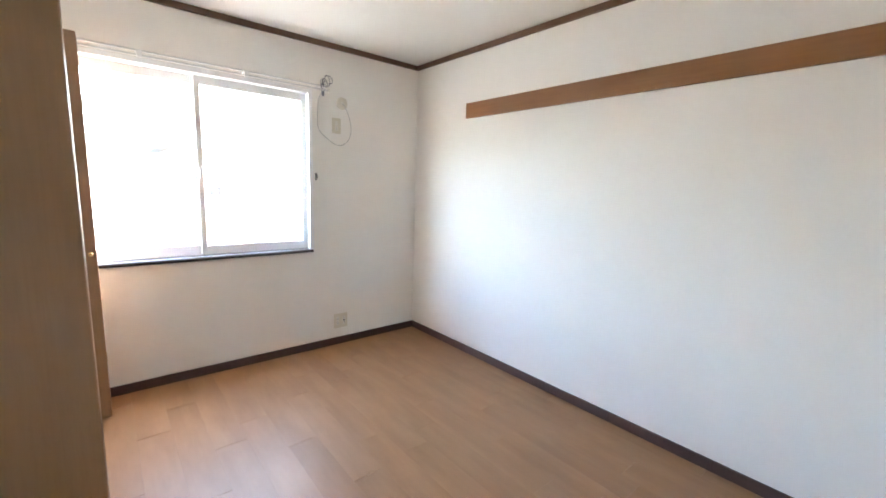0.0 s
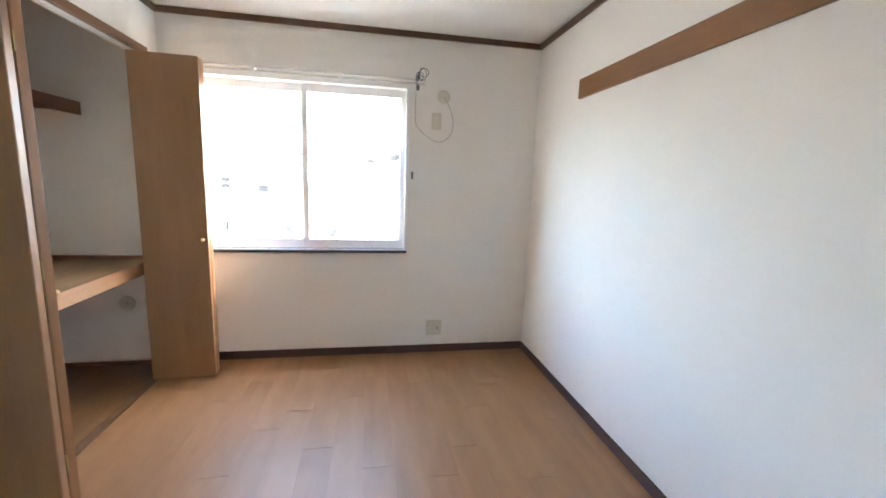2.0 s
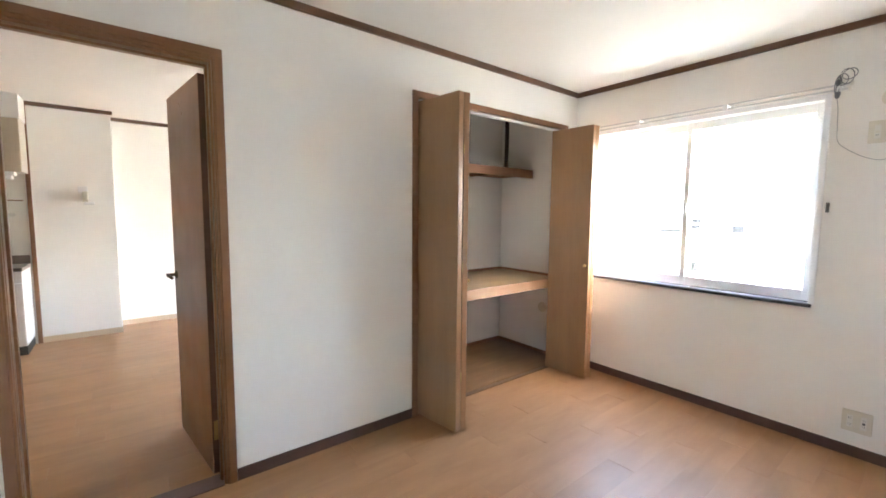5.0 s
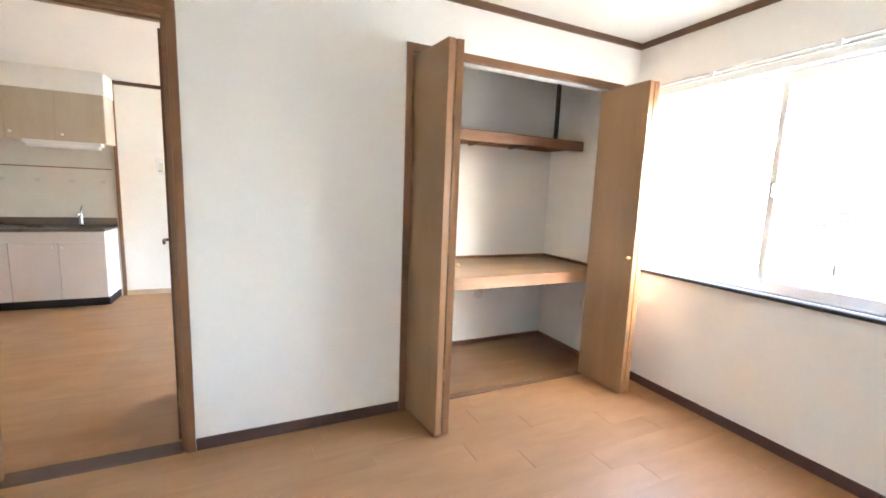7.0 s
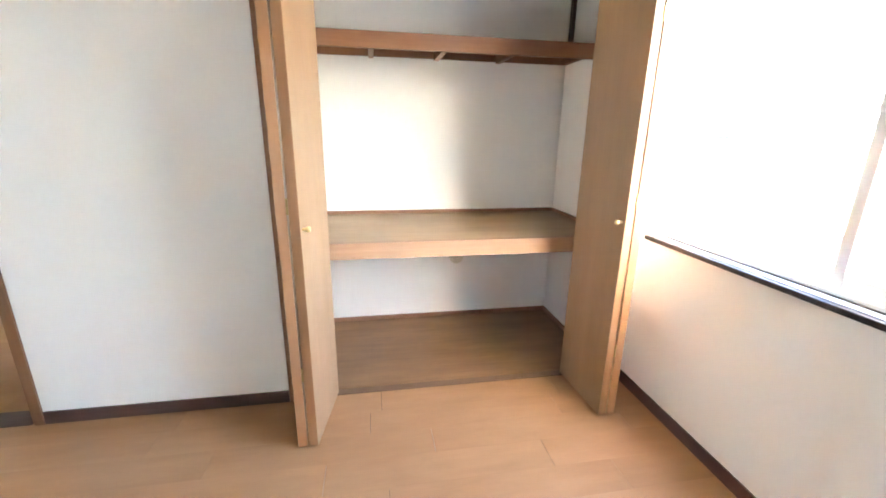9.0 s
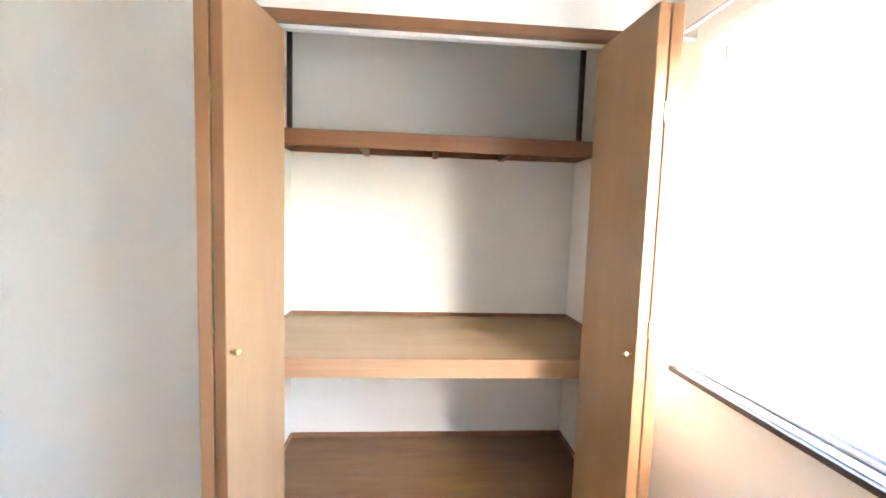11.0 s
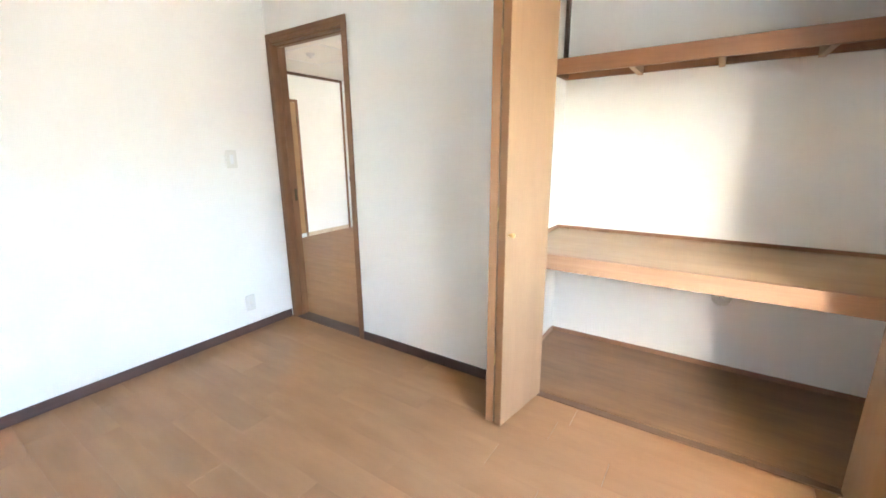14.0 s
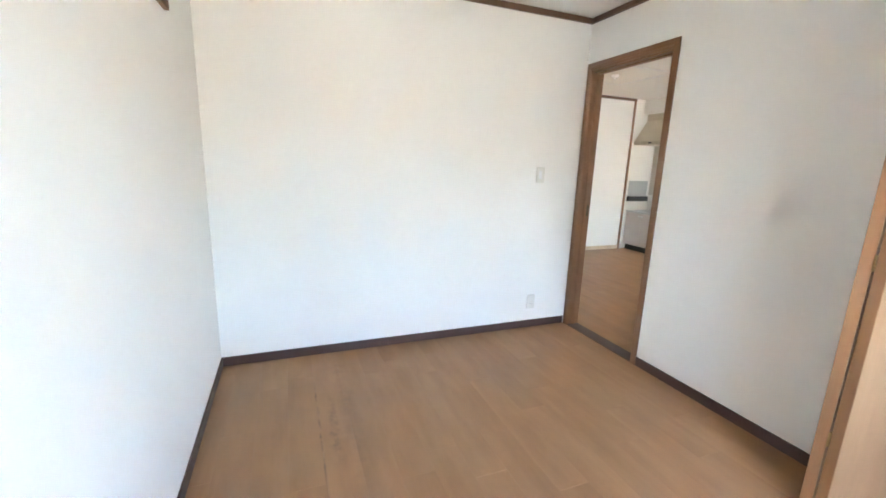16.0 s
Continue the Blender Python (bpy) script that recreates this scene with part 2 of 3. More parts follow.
def prism(profile, axis, a, b, bevel=0.0):
    """Extrudes a closed profile along an axis from a to b. Profile points are the other two coordinates in order."""
    put = {"x": lambda p, q, t: (t, p, q), "y": lambda p, q, t: (p, t, q), "z": lambda p, q, t: (p, q, t)}[axis]
    bm = bmesh.new()
    lo = [bm.verts.new(put(p, q, a)) for p, q in profile]
    hi = [bm.verts.new(put(p, q, b)) for p, q in profile]
    n = len(profile)
    bm.faces.new(lo)
    bm.faces.new(hi[::-1])
    for i in range(n):
        bm.faces.new((lo[i], hi[i], hi[(i + 1) % n], lo[(i + 1) % n]))
    bmesh.ops.recalc_face_normals(bm, faces=bm.faces)
    if bevel:
        bmesh.ops.bevel(bm, geom=list(bm.edges), offset=bevel, segments=2, affect="EDGES", profile=0.6)
    return bm


def lathe(profile, m=None, n=24):
    """Turns a profile of (radius, height) round the z axis; m places it."""
    bm = bmesh.new()
    rings = []
    for r, h in profile:
        rings.append([bm.verts.new((r * math.cos(k * math.tau / n), r * math.sin(k * math.tau / n), h)) for k in range(n)])
    for a, b in zip(rings, rings[1:]):
        for k in range(n):
            bm.faces.new((a[k], a[(k + 1) % n], b[(k + 1) % n], b[k]))
    bm.faces.new(rings[0][::-1])
    bm.faces.new(rings[-1])
    if m:
        bm.transform(m)
    return bm


def tube(points, r, n=8, closed=False):
    """A round bar along a smooth run of points."""
    bm = bmesh.new()
    pts = [Vector(p) for p in points]
    rings = []
    for i, p in enumerate(pts):
        d = (pts[min(i + 1, len(pts) - 1)] - pts[max(i - 1, 0)]).normalized()
        u = d.cross(Vector((0.31, 0.21, 0.93))).normalized()
        w = d.cross(u)
        rings.append([bm.verts.new(p + r * (math.cos(k * math.tau / n) * u + math.sin(k * math.tau / n) * w)) for k in range(n)])
    for a, b in zip(rings, rings[1:]):
        for k in range(n):
            bm.faces.new((a[k], b[k], b[(k + 1) % n], a[(k + 1) % n]))
    bm.faces.new(rings[0])
    bm.faces.new(rings[-1][::-1])
    bmesh.ops.recalc_face_normals(bm, faces=bm.faces)
    return bm


def smooth_run(points, steps=8):
    """Points of a Catmull-Rom curve through a few places."""
    p = [Vector(q) for q in points]
    p = [p[0]] + p + [p[-1]]
    out = []
    for i in range(1, len(p) - 2):
        for k in range(steps):
            t = k / steps
            a, b, c, d = p[i - 1], p[i], p[i + 1], p[i + 2]
            out.append(0.5 * (2 * b + (c - a) * t + (2 * a - 5 * b + 4 * c - d) * t * t + (3 * b - a - 3 * c + d) * t ** 3))
    return out + [p[-2]]


def mesh_of(name, bm, mat, smooth=False):
    me = bpy.data.meshes.new(name)
    bm.to_mesh(me)
    bm.free()
    me.materials.append(mat)
    if smooth:
        for f in me.polygons:
            f.use_smooth = True
    return me


def part(name, bm, mat, parent, label="", m=None, smooth=False):
    ob = new(name, mesh_of(name, bm, mat, smooth))
    ob.parent = parent
    if m:
        ob.matrix_basis = m
    if label:
        ob["label"] = label
    return ob


def thing(name, label, category, place=(0, 0, 0), group="", kind="", m=None):
    ob = new(name)
    ob.empty_display_size = 0.05
    ob.matrix_basis = m or Matrix.Translation(place)
    return tagged(ob, label, category, group, kind)


def solid(name, bm, mat, label, category="", kind="", group="", smooth=False):
    return tagged(new(name, mesh_of(name, bm, mat, smooth)), label, category, group, kind)


# ---- the shell ----
W, L, H = 2.625, 3.59, 2.40          # the bedroom's width, length and height
T = 0.092                            # inner wall thickness
KW, KS = -3.53, -2.50                # the kitchen's west and south walls
KR, KY = -3.88, 0.335                # the recess beside the kitchen
CB, CS, CN = -0.845, 1.865, 3.54       # the closet's back, south and north faces

solid("wall_east", boxes((W, W + 0.15, -T, L + 0.15, -0.15, H + 0.1)), WALLPAPER, "white textured wallpaper wall with a wooden rail", "wall", "structure")
solid("wall_south", boxes((0.0, W, -T, 0, -0.15, H + 0.1)), WALLPAPER, "white textured wallpaper wall with a switch", "wall", "structure")
WX0, WX1, WZ0, WZ1 = 0.13, 1.650, 0.830, 2.042
KX0, KX1, KZ0, KZ1 = -3.75, -1.7, 0.1, 2.0
solid("wall_north", boxes(
    (WX1, W, L, L + 0.15, -0.15, H + 0.1), (KX1, WX0, L, L + 0.15, -0.15, H + 0.1),
    (WX0, WX1, L, L + 0.15, -0.15, WZ0), (WX0, WX1, L, L + 0.15, WZ1, H + 0.1),
    (-4.0, KX0, L, L + 0.15, -0.15, H + 0.1), (KX0, KX1, L, L + 0.15, -0.15, KZ0), (KX0, KX1, L, L + 0.15, KZ1, H + 0.1)),
    WALLPAPER, "white textured wallpaper wall around the window", "wall", "structure")
DY0, DY1, DZ = 0.03, 0.783, 2.04
OY0, OY1, OZ = 1.888, 3.420, 2.085
solid("wall_west", boxes(
    (-T, 0, KS, DY0, -0.15, H + 0.1), (-T, 0, DY0, DY1, DZ, H + 0.1), (-T, 0, DY1, OY0, -0.15, H + 0.1),
    (-T, 0, OY0, OY1, OZ, H + 0.1), (-T, 0, OY1, L, -0.15, H + 0.1)), WALLPAPER, "white wallpaper wall with doorway and closet opening", "wall", "structure")
for nm, row in (("wall_closet_south", (CB - 0.1, -T, CS - 0.1, CS)), ("wall_closet_back", (CB - 0.1, CB, CS, CN)), ("wall_closet_north", (CB - 0.1, -T, CN, L))):
    solid(nm, boxes((*row, -0.15, H + 0.1)), WALLPAPER, "white papered wall inside the closet", "wall", "structure")
for nm, row in (("wall_kitchen_west", (-4.0, KW, KS, KY)), ("wall_kitchen_recess", (-4.0, KR, KY, L)), ("wall_kitchen_south", (-4.0, 0, KS - 0.15, KS))):
    solid(nm, boxes((*row, -0.15, H + 0.1)), WALLPAPER, "white papered kitchen wall", "wall", "structure")
solid("ceiling", boxes((-4.0, W + 0.15, KS - 0.15, L + 0.15, H, H + 0.2)), CEILING, "off-white papered ceiling", "ceiling", "structure")
floor = solid("floor", boxes((-4.0, W + 0.15, KS - 0.15, L + 0.15, -0.25, -0.012)), SUBFLOOR, "light brown wooden strip floor", "floor", "structure")

# ---- trims ----
bt, bh = 0.009, 0.062
solid("baseboard", boxes((0.0, W, L - bt, L, 0, bh), bevel=0.002), TRIM_X, "dark brown wooden baseboard", "baseboard", "structure")
solid("baseboard", boxes((W - bt, W, bt, L - bt, 0, bh), bevel=0.002), TRIM, "dark brown wooden baseboard", "baseboard", "structure")
solid("baseboard", boxes((0.016, W, 0, bt, 0, bh), bevel=0.002), TRIM_X, "dark brown wooden baseboard", "baseboard", "structure")
solid("baseboard", boxes((0, bt, 0.801, 1.848, 0, bh), bevel=0.002), TRIM, "dark brown wooden baseboard", "baseboard", "structure")
solid("baseboard", boxes((0, bt, 3.455, L - bt, 0, bh), bevel=0.002), TRIM, "dark brown wooden baseboard", "baseboard", "structure")
ct, c0 = 0.022, 2.362
solid("trim", boxes((0, W, L - ct, L, c0, H), bevel=0.003), CROWN_X, "brown wooden ceiling trim", "trim", "structure")
solid("trim", boxes((W - ct, W, ct, L - ct, c0, H), bevel=0.003), CROWN, "brown wooden ceiling trim", "trim", "structure")
solid("trim", boxes((0, W, 0, ct, c0, H), bevel=0.003), CROWN_X, "brown wooden ceiling trim", "trim", "structure")
solid("trim", boxes((0, ct, ct, L - ct, c0, H), bevel=0.003), CROWN, "brown wooden ceiling trim", "trim", "structure")
solid("trim", boxes((-3.02, -T, KS, KS + ct, c0, H), bevel=0.003), CROWN_X, "brown wooden ceiling trim", "trim", "structure")
solid("trim", boxes((KW, KW + ct, -0.335, KY + 0.02, c0, H), bevel=0.003), CROWN, "brown wooden ceiling trim", "trim", "structure")
solid("trim", boxes((KR, KR + ct, KY, L, c0, H), bevel=0.003), CROWN, "brown wooden ceiling trim", "trim", "structure")
solid("trim", boxes((KW, KW + 0.018, -0.335, -0.30, 0, c0), bevel=0.003), CASING, "brown vertical edging strip", "trim", "structure")
solid("trim", boxes((-3.02, -2.985, KS, KS + 0.018, 0, c0), bevel=0.003), CASING, "brown vertical edging strip", "trim", "structure")
solid("baseboard", boxes((KW, KW + bt, -0.30, KY + bt, 0, 0.06), bevel=0.002), BEIGEWOOD, "pale beige baseboard", "baseboard", "structure")
solid("baseboard", boxes((KR, KR + bt, KY, L, 0, 0.06), bevel=0.002), BEIGEWOOD, "pale beige baseboard", "baseboard", "structure")
solid("baseboard", boxes((-2.985, -T, KS, KS + bt, 0, 0.06), bevel=0.002), BEIGEWOOD, "pale beige baseboard", "baseboard", "structure")
solid("trim", boxes((W - 0.02, W, 0.60, 2.92, 1.886, 2.0), bevel=0.003), RAIL, "flat brown wooden hanging rail on the wall", "rail", "structure")

# ---- bedroom window ----
def sash(parent, x0, x1, z0, z1, y, stile=0.036, foot=0.06):
    s = part("sash", boxes((x0, x0 + stile, y, y + 0.028, z0, z1), (x1 - stile - 0.012, x1, y, y + 0.028, z0, z1),
                           (x0 + stile, x1 - stile - 0.012, y, y + 0.028, z0, z0 + foot), (x0 + stile, x1 - stile - 0.012, y, y + 0.028, z1 - 0.055, z1), bevel=0.003), ALU, parent)
    g = part("pane", boxes((x0 + stile - 0.006, x1 - stile - 0.006, y + 0.003, y + 0.007, z0 + foot - 0.006, z1 - 0.049)), GLASS, s)
    g.visible_shadow = False
    return s


win = thing("window_1", "white aluminium sliding window with two clear panes", "window", ((WX0 + WX1) / 2, L, WZ0), kind="structure")
win.matrix_basis = Matrix.Identity(4)
part("window_frame", boxes((WX0, WX0 + 0.03, L - 0.004, L + 0.14, WZ0, WZ1), (WX1 - 0.03, WX1, L - 0.004, L + 0.14, WZ0, WZ1),
                           (WX0 + 0.03, WX1 - 0.03, L - 0.004, L + 0.14, WZ1 - 0.03, WZ1), bevel=0.003), ALU, win)
part("ledge", boxes((WX0 + 0.03, WX1 - 0.03, L - 0.004, L + 0.14, WZ0, WZ0 + 0.006), bevel=0.002), LEDGE, win, "grey satin metal ledge")
part("window_sill", boxes((WX0 - 0.006, WX1 - 0.010, L - 0.022, L - 0.0005, WZ0 - 0.018, WZ0 + 0.002), bevel=0.003), BLACK_SILL, win, "dark brown window sill strip")
part("track", boxes((WX0 + 0.03, WX1 - 0.03, L + 0.042, L + 0.047, WZ0 + 0.006, WZ0 + 0.020), (WX0 + 0.03, WX1 - 0.03, L + 0.112, L + 0.117, WZ0 + 0.006, WZ0 + 0.016)), ALU, win)
sash(win, 0.887, 1.628, WZ0 + 0.014, WZ1 - 0.032, L + 0.050, 0.034)
sash(win, 0.16, 0.920, WZ0 + 0.014, WZ1 - 0.032, L + 0.082)
# dark strip painted in for the shade in the gap under the sash
part("gap_shade", boxes((WX0 + 0.032, WX1 - 0.032, L + 0.034, L + 0.0415, WZ0 + 0.006, WZ0 + 0.010)), DARKGREY, win, "dark strip standing in for the shaded gap along the track")
part("latch", boxes((0.896, 0.914, L + 0.032, L + 0.050, 1.36, 1.43), bevel=0.004), WHITE, win, "white crescent latch")

guard = thing("window_guard", "thin grey metal guard bars outside the window", "window guard")
for z in (1.137, 1.433):
    part("bar", tube([(WX0 - 0.05, L + 0.19, z), (WX1 + 0.05, L + 0.19, z)], 0.006, 8), CABLE, guard)
for x in (WX0 - 0.04, WX1 + 0.04):
    part("upright", boxes((x - 0.012, x + 0.012, L + 0.15, L + 0.20, 1.08, 1.49), bevel=0.002), CABLE, guard)

# kitchen window that lights the far room
kwin = thing("window_2", "white aluminium sliding terrace window", "window", kind="structure")
part("window_frame", boxes((KX0, KX0 + 0.04, L + 0.02, L + 0.12, KZ0, KZ1), (KX1 - 0.04, KX1, L + 0.02, L + 0.12, KZ0, KZ1),
                           (KX0 + 0.04, KX1 - 0.04, L + 0.02, L + 0.12, KZ1 - 0.04, KZ1), (KX0 + 0.04, KX1 - 0.04, L + 0.02, L + 0.12, KZ0, KZ0 + 0.04)), ALU, kwin)
sash(kwin, KX0 + 0.04, -2.70, KZ0 + 0.04, KZ1 - 0.04, L + 0.04)
sash(kwin, -2.76, KX1 - 0.04, KZ0 + 0.04, KZ1 - 0.04, L + 0.08)

# ---- door between bedroom and kitchen ----
fr = thing("door_frame", "brown wooden door frame with stepped casing", "door frame", kind="structure")
J0, J1, JT = 0.060, 0.744, 2.018
for a, b, c, d in ((0.012, DY0 + 0.0, J0, 0), (0.799, DY1, J1, 1)):
    s = 1 if d == 0 else -1
    part("jamb", prism([(0.012, a), (0.012, a + s * 0.034), (0.006, a + s * 0.037), (0.006, a + s * 0.044), (-0.004, a + s * 0.046), (-0.004, c), (-0.042, c),
                        (-0.042, c + s * 0.010), (-0.066, c + s * 0.010), (-0.066, c), (-T - 0.014, c), (-T - 0.014, a), (-T - 0.002, a), (-T - 0.002, b - s * 0.0), (0.002, b), (0.002, a)], "z", 0.0, 2.048), CASING, fr)
part("head", prism([(0.012, 2.082), (0.012, 2.048), (0.0055, 2.045), (0.0055, 2.032), (-0.0045, 2.029), (-0.0045, JT), (-0.042, JT), (-0.042, JT - 0.010),
                    (-0.066, JT - 0.010), (-0.066, JT), (-T - 0.0145, JT), (-T - 0.0145, 2.082), (-T - 0.002, 2.082), (-T - 0.002, DZ), (0.002, DZ), (0.002, 2.082)], "y", 0.0125, 0.7985), CASING_Y, fr)
part("threshold", boxes((-T - 0.012, 0.006, J0, J1, -0.01, 0.005), bevel=0.002), TRIM, fr, "dark worn threshold strip")
part("strike_plate", boxes((-0.096, -0.074, J0, J0 + 0.0015, 0.93, 1.02), bevel=0.0005), BRONZE, fr, "small dark strike plate")

door = thing("door_1", "brown wood-veneer door standing open into the kitchen", "door", kind="structure",
             m=Matrix.Translation((-0.109, 0.746, 0)) @ Matrix.Rotation(math.atan2(-0.077, -0.650), 4, "Z"))
part("leaf", boxes((0, 0.648, 0, 0.034, 0.012, 1.994), bevel=0.0015), DOORWOOD, door)
part("edge_band", boxes((-0.0015, 0.0, 0.001, 0.033, 0.014, 1.992)), DOOREDGE, door, "dark hinge edge")
for z in (0.24, 0.95, 1.74):
    h = part("hinge", boxes((-0.0035, -0.0016, -0.006, 0.026, z - 0.05, z + 0.05), bevel=0.0005), HINGE if z < 0.5 else BRONZE, door, "dull brass butt hinge" if z < 0.5 else "dark bronze butt hinge")
    part("knuckle", lathe([(0.006, z - 0.05), (0.007, z - 0.048), (0.007, z + 0.048), (0.006, z + 0.05)], Matrix.Translation((-0.004, -0.009, 0)), 10), HINGE if z < 0.5 else BRONZE, h)
for sgn, yb in ((-1, 0.0), (1, 0.034)):
    rose = part("handle", lathe([(0.024, 0.0), (0.025, 0.004), (0.020, 0.009), (0.010, 0.012), (0.009, 0.045), (0.011, 0.052)],
                                Matrix.Translation((0.59, yb, 0.975)) @ Matrix.Rotation(radians(90 if sgn < 0 else -90), 4, "X"), 20), BRONZE, door, "dark bronze lever handle", smooth=True)
    part("lever", tube(smooth_run([(0.592, yb + sgn * 0.047, 0.975), (0.57, yb + sgn * 0.05, 0.977), (0.53, yb + sgn * 0.05, 0.974), (0.485, yb + sgn * 0.046, 0.968)], 5), 0.0085, 10), BRONZE, rose, smooth=True)

# ---- closet ----
cf = thing("closet_frame", "brown wooden closet casing", "door frame", kind="structure")
part("casing", boxes((-0.09, 0.011, 1.850, 1.890, 0.0, 2.108), bevel=0.002), CASING, cf)
part("casing", boxes((-0.09, 0.011, 3.414, 3.453, 0.0, 2.108), bevel=0.002), CASING, cf)
part("head", boxes((-0.09, 0.011, 1.890, 3.414, 2.068, 2.108), bevel=0.002), CASING_Y, cf)
part("top_track", boxes((-0.05, -0.022, 1.893, 3.411, 2.052, 2.068), bevel=0.002), WHITE, cf, "white metal door track")
part("threshold", boxes((-0.052, -0.012, 1.892, 3.412, -0.01, 0.006), bevel=0.001), STRIP_DARK, cf, "dark brown floor strip")
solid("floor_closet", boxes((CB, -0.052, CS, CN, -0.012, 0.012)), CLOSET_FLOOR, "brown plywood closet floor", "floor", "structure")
for nm, r, mt in (("trim", (CB, CB + 0.012, CS + 0.012, CN - 0.012, 0.012, 0.040), CEDAR_X), ("trim", (CB, -T, CS, CS + 0.012, 0.012, 0.040), CEDAR_X), ("trim", (CB, -T, CN - 0.012, CN, 0.012, 0.040), CEDAR_X)):
    solid(nm, boxes(r, bevel=0.002), mt, "thin brown edging strip at the closet floor", "trim", "structure")

ms = thing("closet_shelf", "deep brown plywood closet shelf with a front batten", "shelf", (-0.45, 2.7, 0.70))
inv = Matrix.Translation((0.45, -2.7, -0.70))
def cpart(name, bm, mat, parent, label=""):
    bm.transform(inv)
    return part(name, bm, mat, parent, label)
cpart("board", boxes((CB, -0.095, CS, CN, 0.756, 0.772)), PLY, ms)
cpart("front_batten", boxes((-0.095, -0.065, CS, CN, 0.700, 0.780), bevel=0.002), CEDAR, ms)
cpart("edging", boxes((CB, CB + 0.012, CS + 0.012, CN - 0.012, 0.772, 0.794), bevel=0.002), CEDAR_X, ms)
cpart("edging", boxes((CB, -0.10, CS, CS + 0.012, 0.772, 0.794), bevel=0.002), CEDAR_X, ms)
cpart("edging", boxes((CB, -0.10, CN - 0.012, CN, 0.772, 0.794), bevel=0.002), CEDAR_X, ms)
for y in (2.28, 2.70, 3.12):
    cpart("bearer", boxes((CB, -0.095, y - 0.018, y + 0.018, 0.715, 0.756)), CEDAR_X, ms)

us = thing("upper_shelf", "reddish brown slatted upper closet shelf", "shelf", (-0.6, 2.7, 1.66))
inv = Matrix.Translation((0.6, -2.7, -1.66))
UZ0, UZ1, UX = 1.694, 1.773, -0.435
cpart("front_batten", boxes((UX - 0.022, UX, CS, CN, UZ0, UZ1), bevel=0.002), CEDAR_RED, us)
cpart("board", boxes((CB, UX - 0.022, CS, CN, UZ1 - 0.014, UZ1 - 0.004)), CEDAR_RED, us)
cpart("back_batten", boxes((CB, CB + 0.02, CS, CN, 1.721, UZ1 - 0.014)), CEDAR_RED, us)
cpart("end_batten", boxes((CB + 0.02, UX - 0.022, CS, CS + 0.02, 1.721, UZ1 - 0.014)), CEDAR_RED, us)
cpart("end_batten", boxes((CB + 0.02, UX - 0.022, CN - 0.02, CN, 1.721, UZ1 - 0.014)), CEDAR_RED, us)
for y in (2.30, 2.69, 3.08):
    cpart("bearer", boxes((CB + 0.02, UX - 0.022, y - 0.014, y + 0.014, 1.708, UZ1 - 0.014)), BEARER, us, "paler brown bearer")
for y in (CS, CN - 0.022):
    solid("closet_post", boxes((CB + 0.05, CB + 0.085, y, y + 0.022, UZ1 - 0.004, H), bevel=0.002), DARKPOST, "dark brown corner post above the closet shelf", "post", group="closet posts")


def bifold(y_pivot, s, tip_x, tip_y, fold_y, end_y):
    """A folding door: outer leaf from the jamb to the tip, inner leaf back to the track. s: the side it opens to."""
    d = thing("bifold_door", "tan wood-veneer folding closet door folded open", "closet door", (0.15, y_pivot, 0), group="closet doors")
    thick, z0, z1 = 0.038, 0.012, 2.046
    def leaf(start, end, side, name):
        a, b = Vector(start), Vector(end)
        ang = math.atan2(b.y - a.y, b.x - a.x)
        m = Matrix.Translation((a.x - 0.15, a.y - y_pivot, 0)) @ Matrix.Rotation(ang, 4, "Z")
        n = (b - a).length
        y0, y1 = (0, thick) if side > 0 else (-thick, 0)
        lf = part(name, boxes((0.003, n - 0.003, y0, y1, z0, z1), bevel=0.0015), LEAF, d, m=m)
        part("edge_band", boxes((n - 0.003, n - 0.0015, y0 + 0.002, y1 - 0.002, z0 + 0.002, z1 - 0.002)), LEAF_EDGE, lf, "darker tan edge")
        part("edge_band", boxes((0.0015, 0.003, y0 + 0.002, y1 - 0.002, z0 + 0.002, z1 - 0.002)), LEAF_EDGE, lf, "darker tan edge")
        return lf, y0, y1
    # faces that meet in the fold
    leaf((-0.032, y_pivot + s * 0.040), (tip_x, tip_y), -s, "outer_leaf")
    inner, y0, y1 = leaf((tip_x, fold_y), (-0.032, end_y), -1 if s > 0 else 1, "inner_leaf")
    face = y0 if s > 0 else y1
    out = -1 if face == y0 else 1
    part("knob", lathe([(0.007, 0.0), (0.006, 0.010), (0.010, 0.014), (0.0115, 0.022), (0.009, 0.028)],
                       Matrix.Translation((0.026, face, 0.942)) @ Matrix.Rotation(radians(90 * -out), 4, "X"), 16), BRASS, inner, "small brass knob", smooth=True)
    for z in (0.35, 1.03, 1.72):
        part("hinge", boxes((-0.003, 0.008, *((-0.002, 0.006) if s > 0 else (-0.006, 0.002)), z - 0.030, z + 0.030), bevel=0.002), HINGE, inner, "small dull brass butt hinge")
    return d


bifold(1.890, 1, 0.338, 1.981, 1.986, 2.045)
bifold(3.414, -1, 0.345, 3.347, 3.342, 3.322)

